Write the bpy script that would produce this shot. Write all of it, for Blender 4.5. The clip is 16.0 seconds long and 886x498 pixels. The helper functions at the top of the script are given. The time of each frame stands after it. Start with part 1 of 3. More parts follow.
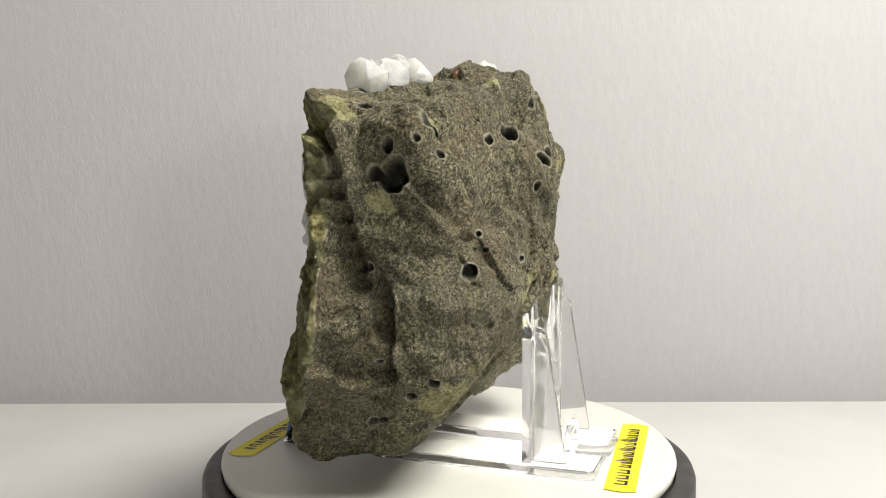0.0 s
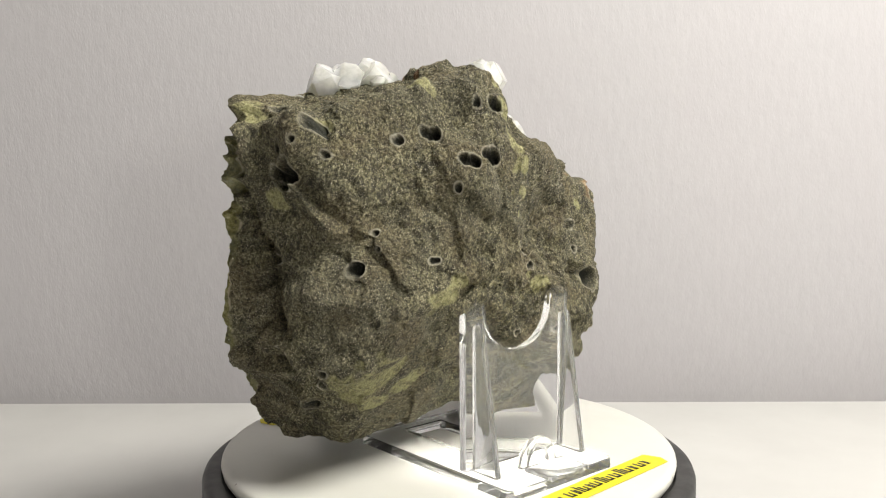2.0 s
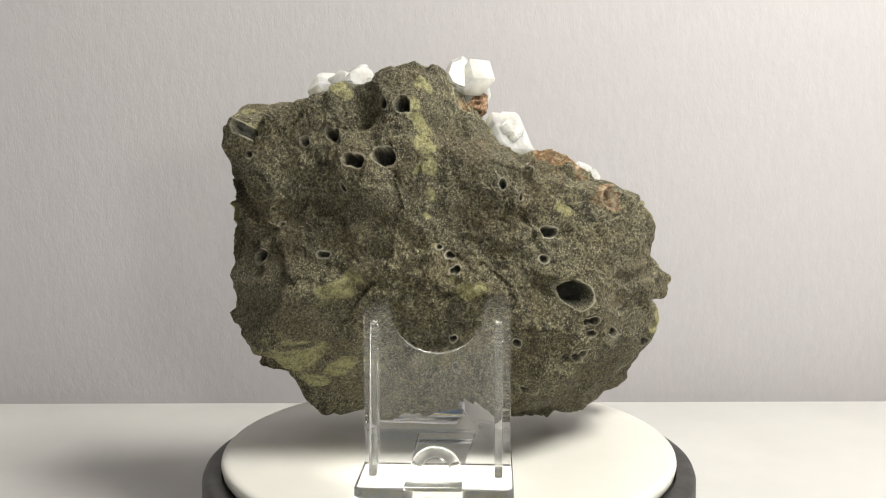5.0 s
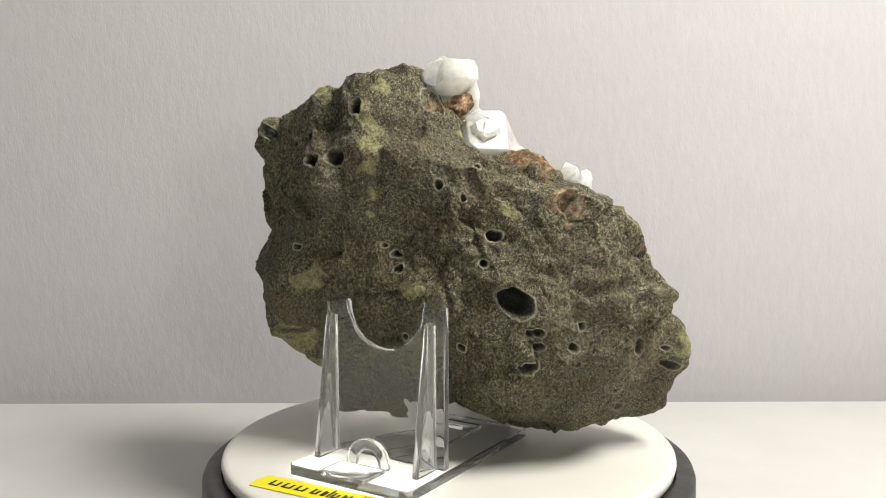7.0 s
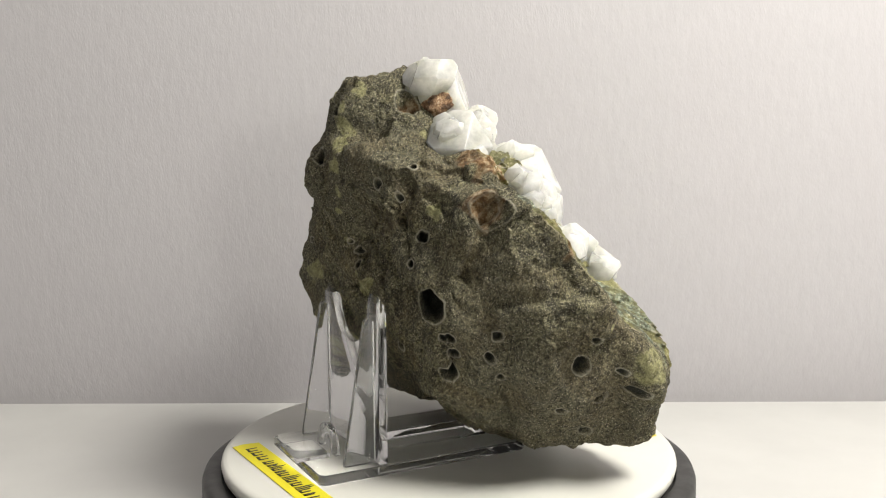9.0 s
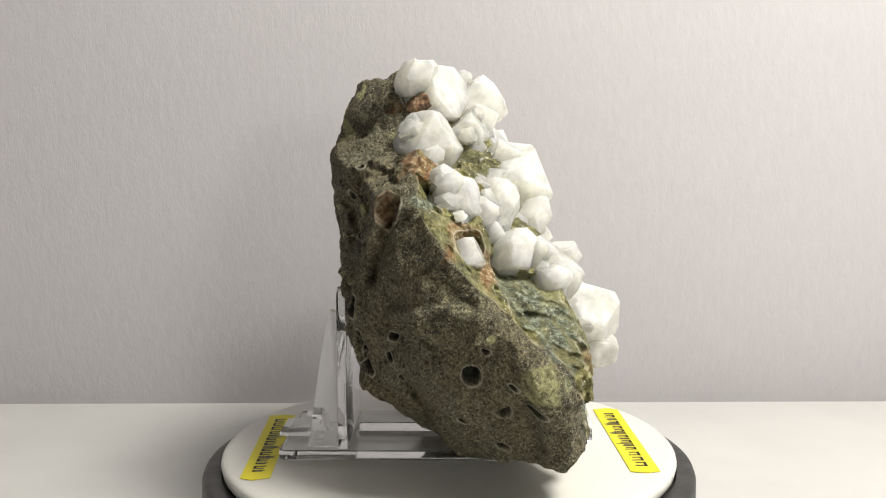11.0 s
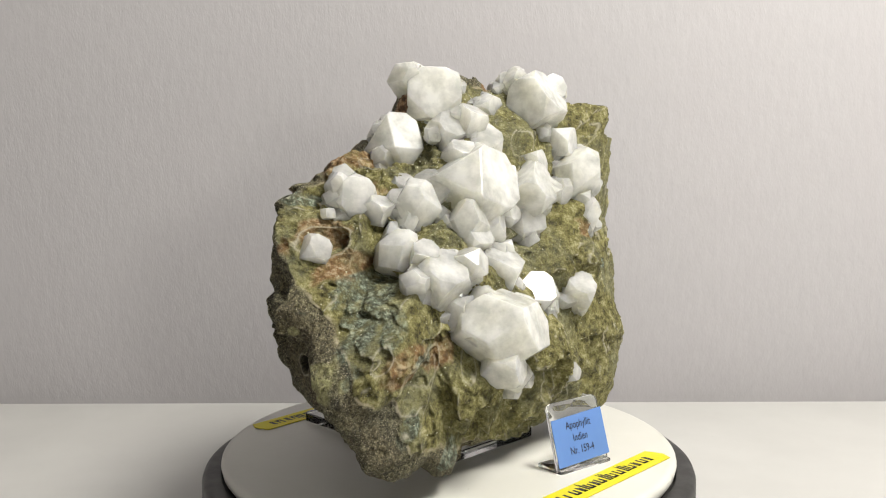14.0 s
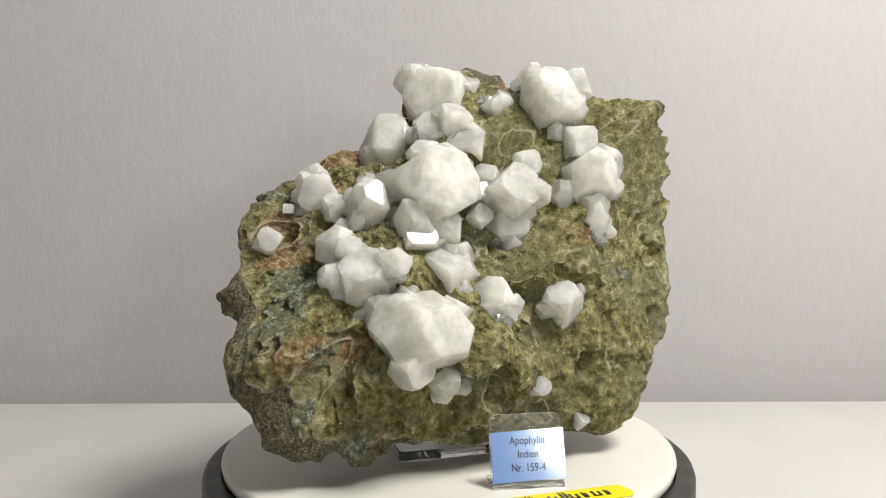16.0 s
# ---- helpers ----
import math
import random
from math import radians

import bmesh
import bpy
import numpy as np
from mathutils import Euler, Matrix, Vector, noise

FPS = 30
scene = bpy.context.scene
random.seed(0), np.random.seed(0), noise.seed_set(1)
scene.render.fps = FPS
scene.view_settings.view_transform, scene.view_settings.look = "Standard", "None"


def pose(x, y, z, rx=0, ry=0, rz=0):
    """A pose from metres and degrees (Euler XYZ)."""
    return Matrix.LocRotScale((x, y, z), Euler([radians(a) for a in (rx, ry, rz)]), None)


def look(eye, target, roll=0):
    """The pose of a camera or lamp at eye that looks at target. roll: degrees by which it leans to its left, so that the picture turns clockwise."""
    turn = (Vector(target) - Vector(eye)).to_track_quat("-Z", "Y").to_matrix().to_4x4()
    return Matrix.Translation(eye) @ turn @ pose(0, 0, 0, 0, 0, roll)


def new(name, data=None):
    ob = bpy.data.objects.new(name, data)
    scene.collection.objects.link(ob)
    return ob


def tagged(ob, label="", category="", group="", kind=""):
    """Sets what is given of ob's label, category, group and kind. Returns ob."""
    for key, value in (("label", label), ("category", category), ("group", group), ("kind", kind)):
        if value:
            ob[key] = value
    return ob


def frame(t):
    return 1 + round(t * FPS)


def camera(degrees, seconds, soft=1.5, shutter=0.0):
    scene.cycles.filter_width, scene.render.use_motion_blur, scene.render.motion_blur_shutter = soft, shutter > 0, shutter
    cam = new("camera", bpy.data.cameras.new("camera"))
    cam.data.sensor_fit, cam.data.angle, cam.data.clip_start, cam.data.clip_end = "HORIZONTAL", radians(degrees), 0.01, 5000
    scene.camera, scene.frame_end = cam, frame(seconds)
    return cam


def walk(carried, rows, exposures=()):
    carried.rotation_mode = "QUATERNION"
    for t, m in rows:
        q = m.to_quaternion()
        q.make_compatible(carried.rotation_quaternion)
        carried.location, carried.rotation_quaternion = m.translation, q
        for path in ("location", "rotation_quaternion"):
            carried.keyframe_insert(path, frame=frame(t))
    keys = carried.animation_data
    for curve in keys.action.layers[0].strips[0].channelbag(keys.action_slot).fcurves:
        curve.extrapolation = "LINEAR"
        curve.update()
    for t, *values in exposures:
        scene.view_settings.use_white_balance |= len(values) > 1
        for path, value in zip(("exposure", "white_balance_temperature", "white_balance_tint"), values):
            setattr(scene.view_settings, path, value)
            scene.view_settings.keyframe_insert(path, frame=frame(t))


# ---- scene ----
# camera: stands still in front of the turntable
TOP = 0.035            # height of the platter's surface above the table
EYE = Vector((0.0, -0.369, TOP + 0.1203))
cam = camera(52.0, 16.0, soft=1.05)
STILL = look(EYE, EYE + Vector((-0.0053, 1.0, -0.1080)), -0.252)
walk(cam, [(0.0, STILL), (16.0, STILL)], exposures=[(0.0, 0.0), (9.0, 0.0), (11.5, -0.04), (12.5, -0.15), (13.5, -0.15), (16.0, -0.17)])
TURN = -14.66          # degrees per second of the platter


def spin_rows(z):
    return [(k * 0.25, pose(0, 0, z, 0, 0, TURN * k * 0.25)) for k in range(65)]


# ---- light ----
world = bpy.data.worlds.new("room_air")
scene.world = world
world.use_nodes = True
world.node_tree.nodes["Background"].inputs[0].default_value = (1.0, 0.98, 0.95, 1)
world.node_tree.nodes["Background"].inputs[1].default_value = 0.02


def area_lamp(name, eye, target, size, power, colour):
    data = bpy.data.lights.new(name, "AREA")
    data.shape, data.size, data.energy, data.color = "DISK", size, power, colour
    ob = new(name, data)
    ob.matrix_world = look(eye, target)
    return ob


area_lamp("desk_lamp_light", (0.42, -0.27, 0.80), (0.06, 0.05, 0.06), 0.30, 11.9, (1.0, 0.970, 0.885))
area_lamp("room_lamp_light", (0.43, -0.91, 0.28), (0.0, 0.0, 0.06), 0.12, 1.5, (1.0, 0.970, 0.885))
area_lamp("ceiling_lamp_light", (1.0, -0.7, 2.1), (0.3, -0.1, 0.0), 0.8, 6.2, (1.0, 0.970, 0.895))


# ---- building helpers ----
def part(name, bm, material, parent, label=""):
    me = bpy.data.meshes.new(name)
    bm.to_mesh(me)
    bm.free()
    for m in (material if isinstance(material, (list, tuple)) else [material]):
        me.materials.append(m)
    ob = new(name, me)
    ob.parent = parent
    if label:
        ob["label"] = label
    return ob


def smooth(ob, angle=40):
    ob.data.shade_smooth()
    ob.data.set_sharp_from_angle(angle=radians(angle))
    return ob


def prism(outline, z0, z1, bevel=0.0, segments=2):
    """A plate with the given outline between two heights, its edges rounded."""
    bm = bmesh.new()
    vs = [bm.verts.new((x, y, z0)) for x, y in outline]
    f = bm.faces.new(vs)
    f.normal_update()
    r = bmesh.ops.extrude_face_region(bm, geom=[f])
    bmesh.ops.translate(bm, verts=[v for v in r["geom"] if isinstance(v, bmesh.types.BMVert)], vec=(0, 0, z1 - z0))
    bmesh.ops.recalc_face_normals(bm, faces=bm.faces)
    if bevel:
        sharp = [e for e in bm.edges if len(e.link_faces) == 2 and e.calc_face_angle(0) > 0.6]
        bmesh.ops.bevel(bm, geom=sharp, offset=bevel, segments=segments, affect="EDGES", profile=0.5)
    return bm


def box(x0, x1, y0, y1, z0, z1, bevel=0.0):
    return prism([(x0, y0), (x1, y0), (x1, y1), (x0, y1)], z0, z1, bevel)


def lathe(profile, n=160):
    """A body turned from (radius, height) pairs."""
    bm = bmesh.new()
    rings = []
    for r, z in profile:
        if r < 1e-6:
            rings.append([bm.verts.new((0, 0, z))])
        else:
            rings.append([bm.verts.new((r * math.cos(2 * math.pi * k / n), r * math.sin(2 * math.pi * k / n), z)) for k in range(n)])
    for a, b in zip(rings, rings[1:]):
        for k in range(n):
            q = [a[k % len(a)], a[(k + 1) % len(a)], b[(k + 1) % len(b)], b[k % len(b)]]
            u = []
            for v in q:
                if v not in u:
                    u.append(v)
            if len(u) > 2:
                bm.faces.new(u)
    bmesh.ops.recalc_face_normals(bm, faces=bm.faces)
    return bm


# ---- materials ----
class Mat:
    """A node material with short ways to add nodes."""

    def __init__(self, name, colour=(0.8, 0.8, 0.8), rough=0.5, **more):
        self.m = bpy.data.materials.new(name)
        self.m.use_nodes = True
        self.t = self.m.node_tree
        self.b = self.t.nodes["Principled BSDF"]
        self.set("Base Color", (*colour, 1))
        self.set("Roughness", rough)
        for k, v in more.items():
            self.set(k.replace("_", " "), v)

    def set(self, name, v):
        self.b.inputs[name].default_value = v

    def add(self, kind, **inputs):
        n = self.t.nodes.new(kind)
        for k, v in inputs.items():
            self.plug(v, n.inputs[int(k[1:]) if k[0] == "i" and k[1:].isdigit() else k.replace("_", " ")])
        return n

    def plug(self, v, socket):
        if isinstance(v, bpy.types.NodeSocket):
            self.t.links.new(v, socket)
        else:
            socket.default_value = v

    def coords(self, scale=(1, 1, 1)):
        c = self.t.nodes.new("ShaderNodeTexCoord")
        m = self.add("ShaderNodeMapping", Vector=c.outputs["Object"])
        m.inputs["Scale"].default_value = scale
        return m.outputs[0]

    def noise(self, scale, detail=4.0, rough=0.6, vec=None, out="Fac"):
        n = self.add("ShaderNodeTexNoise", Scale=scale, Detail=detail, Roughness=rough, Vector=vec if vec is not None else self.coords())
        return n.outputs[out]

    def ramp(self, fac, stops):
        n = self.t.nodes.new("ShaderNodeValToRGB")
        self.plug(fac, n.inputs[0])
        e = n.color_ramp.elements
        while len(e) < len(stops):
            e.new(0.5)
        for i, (p, c) in enumerate(stops):
            e[i].position = p
            e[i].color = (*c, 1) if isinstance(c, (tuple, list)) else (c, c, c, 1)
        return n.outputs[0]

    def mix(self, fac, a, b, mode="MIX"):
        n = self.t.nodes.new("ShaderNodeMix")
        n.data_type, n.blend_type = "RGBA", mode
        for v, s in ((fac, n.inputs[0]), (a, n.inputs[6]), (b, n.inputs[7])):
            self.plug((*v, 1) if isinstance(v, tuple) and len(v) == 3 else v, s)
        return n.outputs[2]

    def math(self, op, a, b=0.0):
        n = self.t.nodes.new("ShaderNodeMath")
        n.operation = op
        self.plug(a, n.inputs[0])
        self.plug(b, n.inputs[1])
        return n.outputs[0]

    def attribute(self, name):
        n = self.t.nodes.new("ShaderNodeAttribute")
        n.attribute_name = name
        return n.outputs["Fac"]

    def bump(self, height, strength, distance):
        n = self.add("ShaderNodeBump", Strength=strength, Distance=distance, Height=height)
        if self.b.inputs["Normal"].is_linked:
            self.t.links.new(self.b.inputs["Normal"].links[0].from_socket, n.inputs["Normal"])
        self.t.links.new(n.outputs[0], self.b.inputs["Normal"])

    def base(self, socket):
        self.t.links.new(socket, self.b.inputs["Base Color"])

    def gloss(self, socket):
        self.t.links.new(socket, self.b.inputs["Roughness"])


def cloth_material():
    m = Mat("backdrop_paper", (0.72, 0.69, 0.69), 0.85)
    fibre = m.noise(1.0, 4, 0.6, m.coords((230, 230, 95)))
    weave = m.noise(1.0, 2, 0.5, m.coords((900, 900, 420)))
    wide = m.noise(1.0, 4, 0.55, m.coords((13, 13, 8)))
    c = m.ramp(fibre, [(0.25, (0.480, 0.465, 0.486)), (0.75, (0.515, 0.500, 0.520))])
    c = m.mix(m.ramp(wide, [(0.35, 0.0), (0.7, 0.5)]), c, (0.505, 0.482, 0.504))
    m.base(c)
    m.bump(fibre, 0.20, 0.0012)
    m.bump(weave, 0.22, 0.0004)
    return m.m


def table_material():
    m = Mat("table_laminate", (0.78, 0.77, 0.75), 0.55)
    wide = m.noise(16, 4, 0.6)
    fleck = m.noise(260, 2, 0.5)
    c = m.ramp(wide, [(0.3, (0.515, 0.508, 0.498)), (0.7, (0.56, 0.553, 0.542))])
    m.base(m.mix(m.ramp(fleck, [(0.74, 0.0), (0.80, 0.35)]), c, (0.45, 0.43, 0.40)))
    m.bump(m.noise(700, 2), 0.1, 0.0003)
    return m.m


def platter_material():
    m = Mat("platter_plastic", (0.84, 0.83, 0.78), 0.34)
    speck = m.noise(420, 1, 0.5)
    wide = m.noise(30, 4, 0.6)
    c = m.ramp(wide, [(0.3, (0.63, 0.622, 0.58)), (0.7, (0.66, 0.652, 0.612))])
    m.base(m.mix(m.ramp(speck, [(0.79, 0.0), (0.83, 0.7)]), c, (0.25, 0.22, 0.18)))
    m.gloss(m.ramp(m.noise(90, 4), [(0.3, 0.30), (0.7, 0.42)]))
    return m.m


def black_material():
    m = Mat("black_plastic", (0.025, 0.024, 0.023), 0.42)
    m.gloss(m.ramp(m.noise(120, 3), [(0.3, 0.36), (0.7, 0.5)]))
    m.bump(m.noise(1500, 2), 0.08, 0.0002)
    return m.m


def acrylic_material():
    m = Mat("clear_acrylic", (0.99, 0.995, 0.995), 0.02, Transmission_Weight=0.97, IOR=1.30)
    scuff = m.noise(900, 2, 0.5, m.coords((1, 1, 0.2)))
    m.gloss(m.ramp(scuff, [(0.55, 0.01), (0.8, 0.06)]))
    return m.m


CLOTH, TABLE, PLATTER, BLACK, ACRYLIC = cloth_material(), table_material(), platter_material(), black_material(), acrylic_material()
YELLOW = Mat("yellow_sticker_paper", (0.72, 0.63, 0.012), 0.5).m
INK = Mat("black_print", (0.02, 0.02, 0.022), 0.5).m
BLUE = Mat("blue_label_paper", (0.13, 0.25, 0.58), 0.16, Coat_Weight=0.8, Coat_Roughness=0.10).m
PLAIN = Mat("room_plaster", (0.76, 0.745, 0.72), 0.9).m


def rock_material():
    m = Mat("basalt_and_green_crust", rough=0.8)
    crust, rim, pale, rust, teal = [m.attribute(n) for n in ("crust", "rim", "pale", "rust", "teal")]
    grain = m.noise(950, 5, 0.8)
    salt = m.noise(2300, 2, 0.5)
    patch = m.noise(130, 5, 0.7)
    broad = m.noise(22, 4, 0.6)
    c = m.ramp(grain, [(0.37, (0.028, 0.025, 0.013)), (0.48, (0.114, 0.104, 0.058)), (0.55, (0.245, 0.224, 0.130)), (0.65, (0.54, 0.50, 0.32))])
    olive = m.ramp(grain, [(0.38, (0.026, 0.024, 0.012)), (0.5, (0.130, 0.120, 0.058)), (0.64, (0.44, 0.405, 0.23))])
    c = m.mix(m.ramp(patch, [(0.44, 0.0), (0.60, 0.6)]), c, olive)
    c = m.mix(m.ramp(m.noise(230, 5, 0.7), [(0.38, 0.80), (0.52, 0.0)]), c, (0.022, 0.019, 0.013))
    c = m.mix(m.ramp(broad, [(0.46, 0.0), (0.60, 0.75)]), c, m.ramp(grain, [(0.38, (0.028, 0.026, 0.016)), (0.66, (0.25, 0.23, 0.145))]))
    c = m.mix(m.ramp(salt, [(0.62, 0.0), (0.68, 0.9)]), c, (0.78, 0.70, 0.50))
    c = m.mix(m.ramp(m.noise(1500, 3, 0.6), [(0.36, 0.85), (0.43, 0.0)]), c, (0.012, 0.010, 0.007))
    c = m.mix(m.ramp(m.noise(55, 4, 0.6), [(0.46, 0.0), (0.62, 0.40)]), c, m.ramp(grain, [(0.38, (0.038, 0.026, 0.012)), (0.64, (0.31, 0.24, 0.125))]))
    green = m.ramp(m.noise(240, 7, 0.8), [(0.38, (0.042, 0.035, 0.010)), (0.47, (0.165, 0.148, 0.046)), (0.55, (0.300, 0.276, 0.100)), (0.64, (0.56, 0.52, 0.30))])
    green = m.mix(m.ramp(m.noise(48, 4), [(0.45, 0.0), (0.68, 0.75)]), green, m.ramp(grain, [(0.34, (0.09, 0.092, 0.048)), (0.66, (0.38, 0.38, 0.24))]))
    c = m.mix(m.ramp(crust, [(0.35, 0.0), (0.60, 1.0)]), c, green)
    edge = m.ramp(crust, [(0.36, 0.0), (0.46, 0.8), (0.52, 0.8), (0.62, 0.0)])
    c = m.mix(m.math("MULTIPLY", edge, m.ramp(m.noise(130, 4), [(0.45, 0.0), (0.6, 1.0)])), c, (0.55, 0.48, 0.34))
    c = m.mix(m.math("MULTIPLY", m.ramp(pale, [(0.25, 0.0), (0.7, 1.0)]), m.ramp(m.noise(300, 6, 0.75), [(0.40, 0.25), (0.52, 0.95)])), c, m.ramp(grain, [(0.36, (0.20, 0.19, 0.07)), (0.64, (0.58, 0.55, 0.29))]))
    c = m.mix(m.math("MULTIPLY", m.ramp(rust, [(0.25, 0.0), (0.7, 0.95)]), m.ramp(m.noise(150, 4), [(0.35, 0.35), (0.6, 1.0)])), c, m.ramp(m.noise(420, 4), [(0.36, (0.13, 0.060, 0.022)), (0.5, (0.30, 0.165, 0.065)), (0.62, (0.60, 0.46, 0.29))]))
    net = m.ramp(m.noise(520, 5, 0.75), [(0.40, (0.045, 0.050, 0.038)), (0.50, (0.13, 0.15, 0.11)), (0.56, (0.29, 0.36, 0.28)), (0.64, (0.58, 0.62, 0.50))])
    c = m.mix(m.math("MULTIPLY", m.ramp(teal, [(0.25, 0.0), (0.7, 0.9)]), m.ramp(m.noise(190, 4), [(0.35, 0.3), (0.6, 1.0)])), c, net)
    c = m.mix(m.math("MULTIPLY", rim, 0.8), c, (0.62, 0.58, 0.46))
    # shade inside the open bubbles, painted near-black into the base colour
    c = m.mix(m.math("MULTIPLY", m.attribute("pit_shade"), 0.9), c, (0.016, 0.018, 0.013))
    m.base(c)
    m.gloss(m.ramp(m.noise(2300, 2), [(0.40, 0.85), (0.66, 0.70), (0.74, 0.22)]))
    m.bump(m.noise(480, 5, 0.7), 0.8, 0.0018)
    m.bump(grain, 1.0, 0.0014)
    m.bump(salt, 0.5, 0.0005)
    return m.m


def crystal_material():
    m = Mat("milky_crystal", (0.93, 0.93, 0.90), 0.16, IOR=1.42, Transmission_Weight=0.5, Subsurface_Weight=1.0, Subsurface_Scale=0.014)
    m.b.inputs["Subsurface Radius"].default_value = (1.0, 0.98, 0.88)
    cloud = m.noise(110, 4, 0.6)
    m.base(m.ramp(cloud, [(0.30, (0.975, 0.965, 0.83)), (0.65, (0.992, 0.982, 0.87))]))
    m.t.links.new(m.ramp(cloud, [(0.36, 0.56), (0.64, 0.30)]), m.b.inputs["Transmission Weight"])
    m.gloss(m.ramp(m.noise(240, 4), [(0.36, 0.10), (0.66, 0.24)]))
    m.bump(m.noise(150, 3, 0.5), 0.05, 0.0010)
    return m.m


CRYSTAL = crystal_material()
DRUSE = Mat("tiny_clear_crystals", (0.72, 0.70, 0.52), 0.08).m
ROCK = rock_material()


def rusty_material():
    m = Mat("rusty_stone", rough=0.75)
    m.base(m.ramp(m.noise(420, 6, 0.75), [(0.36, (0.035, 0.020, 0.012)), (0.48, (0.15, 0.080, 0.040)), (0.58, (0.36, 0.22, 0.12)), (0.68, (0.62, 0.52, 0.38))]))
    m.bump(m.noise(900, 4, 0.7), 0.8, 0.0012)
    return m.m


RUSTY = rusty_material()

# ---- setting ----
WALL_Y = 0.181


def setting_piece(name, bm, material, label, category):
    return tagged(part(name, bm, material, None), label, category, "", "structure")


setting_piece("table", box(-1.1, 1.1, -1.3, WALL_Y + 0.05, -0.03, 0.0), TABLE, "white laminate tabletop with a few dark flecks", "table")


def hanging_sheet():
    """The backdrop: a sheet that bellies out a little above the table."""
    zs = [0.0] + [0.004 * 1.35 ** k for k in range(13)] + [0.3, 0.6, 1.2, 2.3]
    front = [(WALL_Y - 0.015 * (1 - math.exp(-z / 0.045)), z) for z in zs]
    bm = bmesh.new()
    rings = [[bm.verts.new((x, y + back, z)) for y, z in front] for back in (0.0, 0.02) for x in (-1.6, 1.6)]
    (a, b, c, d) = rings
    for k in range(len(front) - 1):
        for p, q in ((a, b), (d, c), (b, d), (c, a)):
            bm.faces.new((p[k], q[k], q[k + 1], p[k + 1]))
    bm.faces.new((a[0], c[0], d[0], b[0]))
    bm.faces.new((a[-1], b[-1], d[-1], c[-1]))
    bmesh.ops.recalc_face_normals(bm, faces=bm.faces)
    return bm


smooth(setting_piece("wall_back", hanging_sheet(), CLOTH, "pale lilac-grey textured backdrop behind the turntable", "backdrop"), 30)
setting_piece("wall_left", box(-1.7, -1.6, -2.4, 0.3, -0.75, 2.4), PLAIN, "plain pale room wall", "wall")
setting_piece("wall_right", box(1.6, 1.7, -2.4, 0.3, -0.75, 2.4), PLAIN, "plain pale room wall", "wall")
setting_piece("wall_front", box(-1.7, 1.7, -2.5, -2.4, -0.75, 2.4), PLAIN, "plain pale room wall behind the camera", "wall")
setting_piece("ceiling", box(-1.7, 1.7, -2.5, 0.3, 2.4, 2.5), PLAIN, "plain pale room ceiling", "ceiling")
setting_piece("floor", box(-1.7, 1.7, -2.5, 0.3, -0.85, -0.75), PLAIN, "plain pale room floor", "floor")

# ---- turntable ----
turntable = tagged(new("turntable"), "round display turntable with white platter and black rim", "turntable")
turntable.location = (0, 0, 0)
smooth(part("base", lathe([(0, 0.0), (0.094, 0.0), (0.0985, 0.002), (0.1, 0.006), (0.1, TOP - 0.0085), (0.0993, TOP - 0.0066), (0.0975, TOP - 0.0058),
                           (0.0925, TOP - 0.0062), (0.0915, TOP - 0.008), (0, TOP - 0.008)]), BLACK, turntable, "glossy black plastic base ring"), 50)
platter = smooth(part("platter", lathe([(0, -0.0075), (0.089, -0.0075), (0.0907, -0.0068), (0.0920, -0.0048), (0.0925, -0.0026), (0.0922, -0.0012), (0.0913, -0.0003), (0.0895, 0.0), (0, 0.0)]), PLATTER, turntable, "white plastic platter"), 60)
platter.location = (0, 0, TOP)


def sticker(corner, along, length, width, letters):
    """A yellow strip with a chevron end, with a row of printed bars on it."""
    d = Vector((along[0], along[1])).normalized()
    n = Vector((-d.y, d.x))
    P = lambda a, b: (corner[0] + d.x * a + n.x * b, corner[1] + d.y * a + n.y * b)
    bm = prism([P(0, 0), P(length, 0), P(length + 0.0022, width * 0.4), P(length, width), P(0, width), P(-0.0012, width * 0.45)], 0.0002, 0.0004)
    x = length * 0.07
    step = length * 0.86 / sum(letters)
    for w in letters:
        if w > 0.3:
            tall = 0.62 if w in (0.31, 0.4) else 0.42
            b0, b1 = width * 0.30, width * (0.30 + tall)
            stroke = min(0.0011, w * step * 0.35)
            for a0, a1, c0, c1 in ((x, x + stroke, b0, b1), (x + w * step * 0.72 - stroke, x + w * step * 0.72, b0, b0 + (b1 - b0) * 0.85)):
                q = [bm.verts.new((*P(a, c), 0.00046)) for a, c in ((a0, c0), (a1, c0), (a1, c1), (a0, c1))]
                bm.faces.new(q).material_index = 1
            q = [bm.verts.new((*P(a, c), 0.00046)) for a, c in ((x, b0), (x + w * step * 0.72, b0), (x + w * step * 0.72, b0 + stroke), (x, b0 + stroke))]
            bm.faces.new(q).material_index = 1
        x += w * step
    return part("sticker", bm, [YELLOW, INK], platter, "yellow paper sticker with a printed black line")


BARS = [1.2, 1.2, 1.2, 0.2, 0.9, 0.55, 0.31, 0.85, 0.5, 0.95, 0.31, 0.31, 0.9, 0.95, 0.31, 0.31, 0.95, 0.55, 0.2, 0.95, 0.5]
sticker((0.0659, -0.0593), (0.0216, 0.0767), 0.0797, 0.0112, BARS)
sticker((-0.0630, 0.0620), (-0.0255, -0.0784), 0.0822, 0.0112, BARS)

# ---- acrylic stand ----
stand = tagged(new("display_stand"), "clear acrylic easel stand holding up the rock", "stand")
SU, SV = Vector((-0.9420, 0.3362, 0)), Vector((0.3362, 0.9420, 0))   # away from its front edge; along its front edge
STAND = Matrix(((SU.x, SV.x, 0, 0.0617), (SU.y, SV.y, 0, -0.0241), (0, 0, 1, 0.0), (0, 0, 0, 1)))


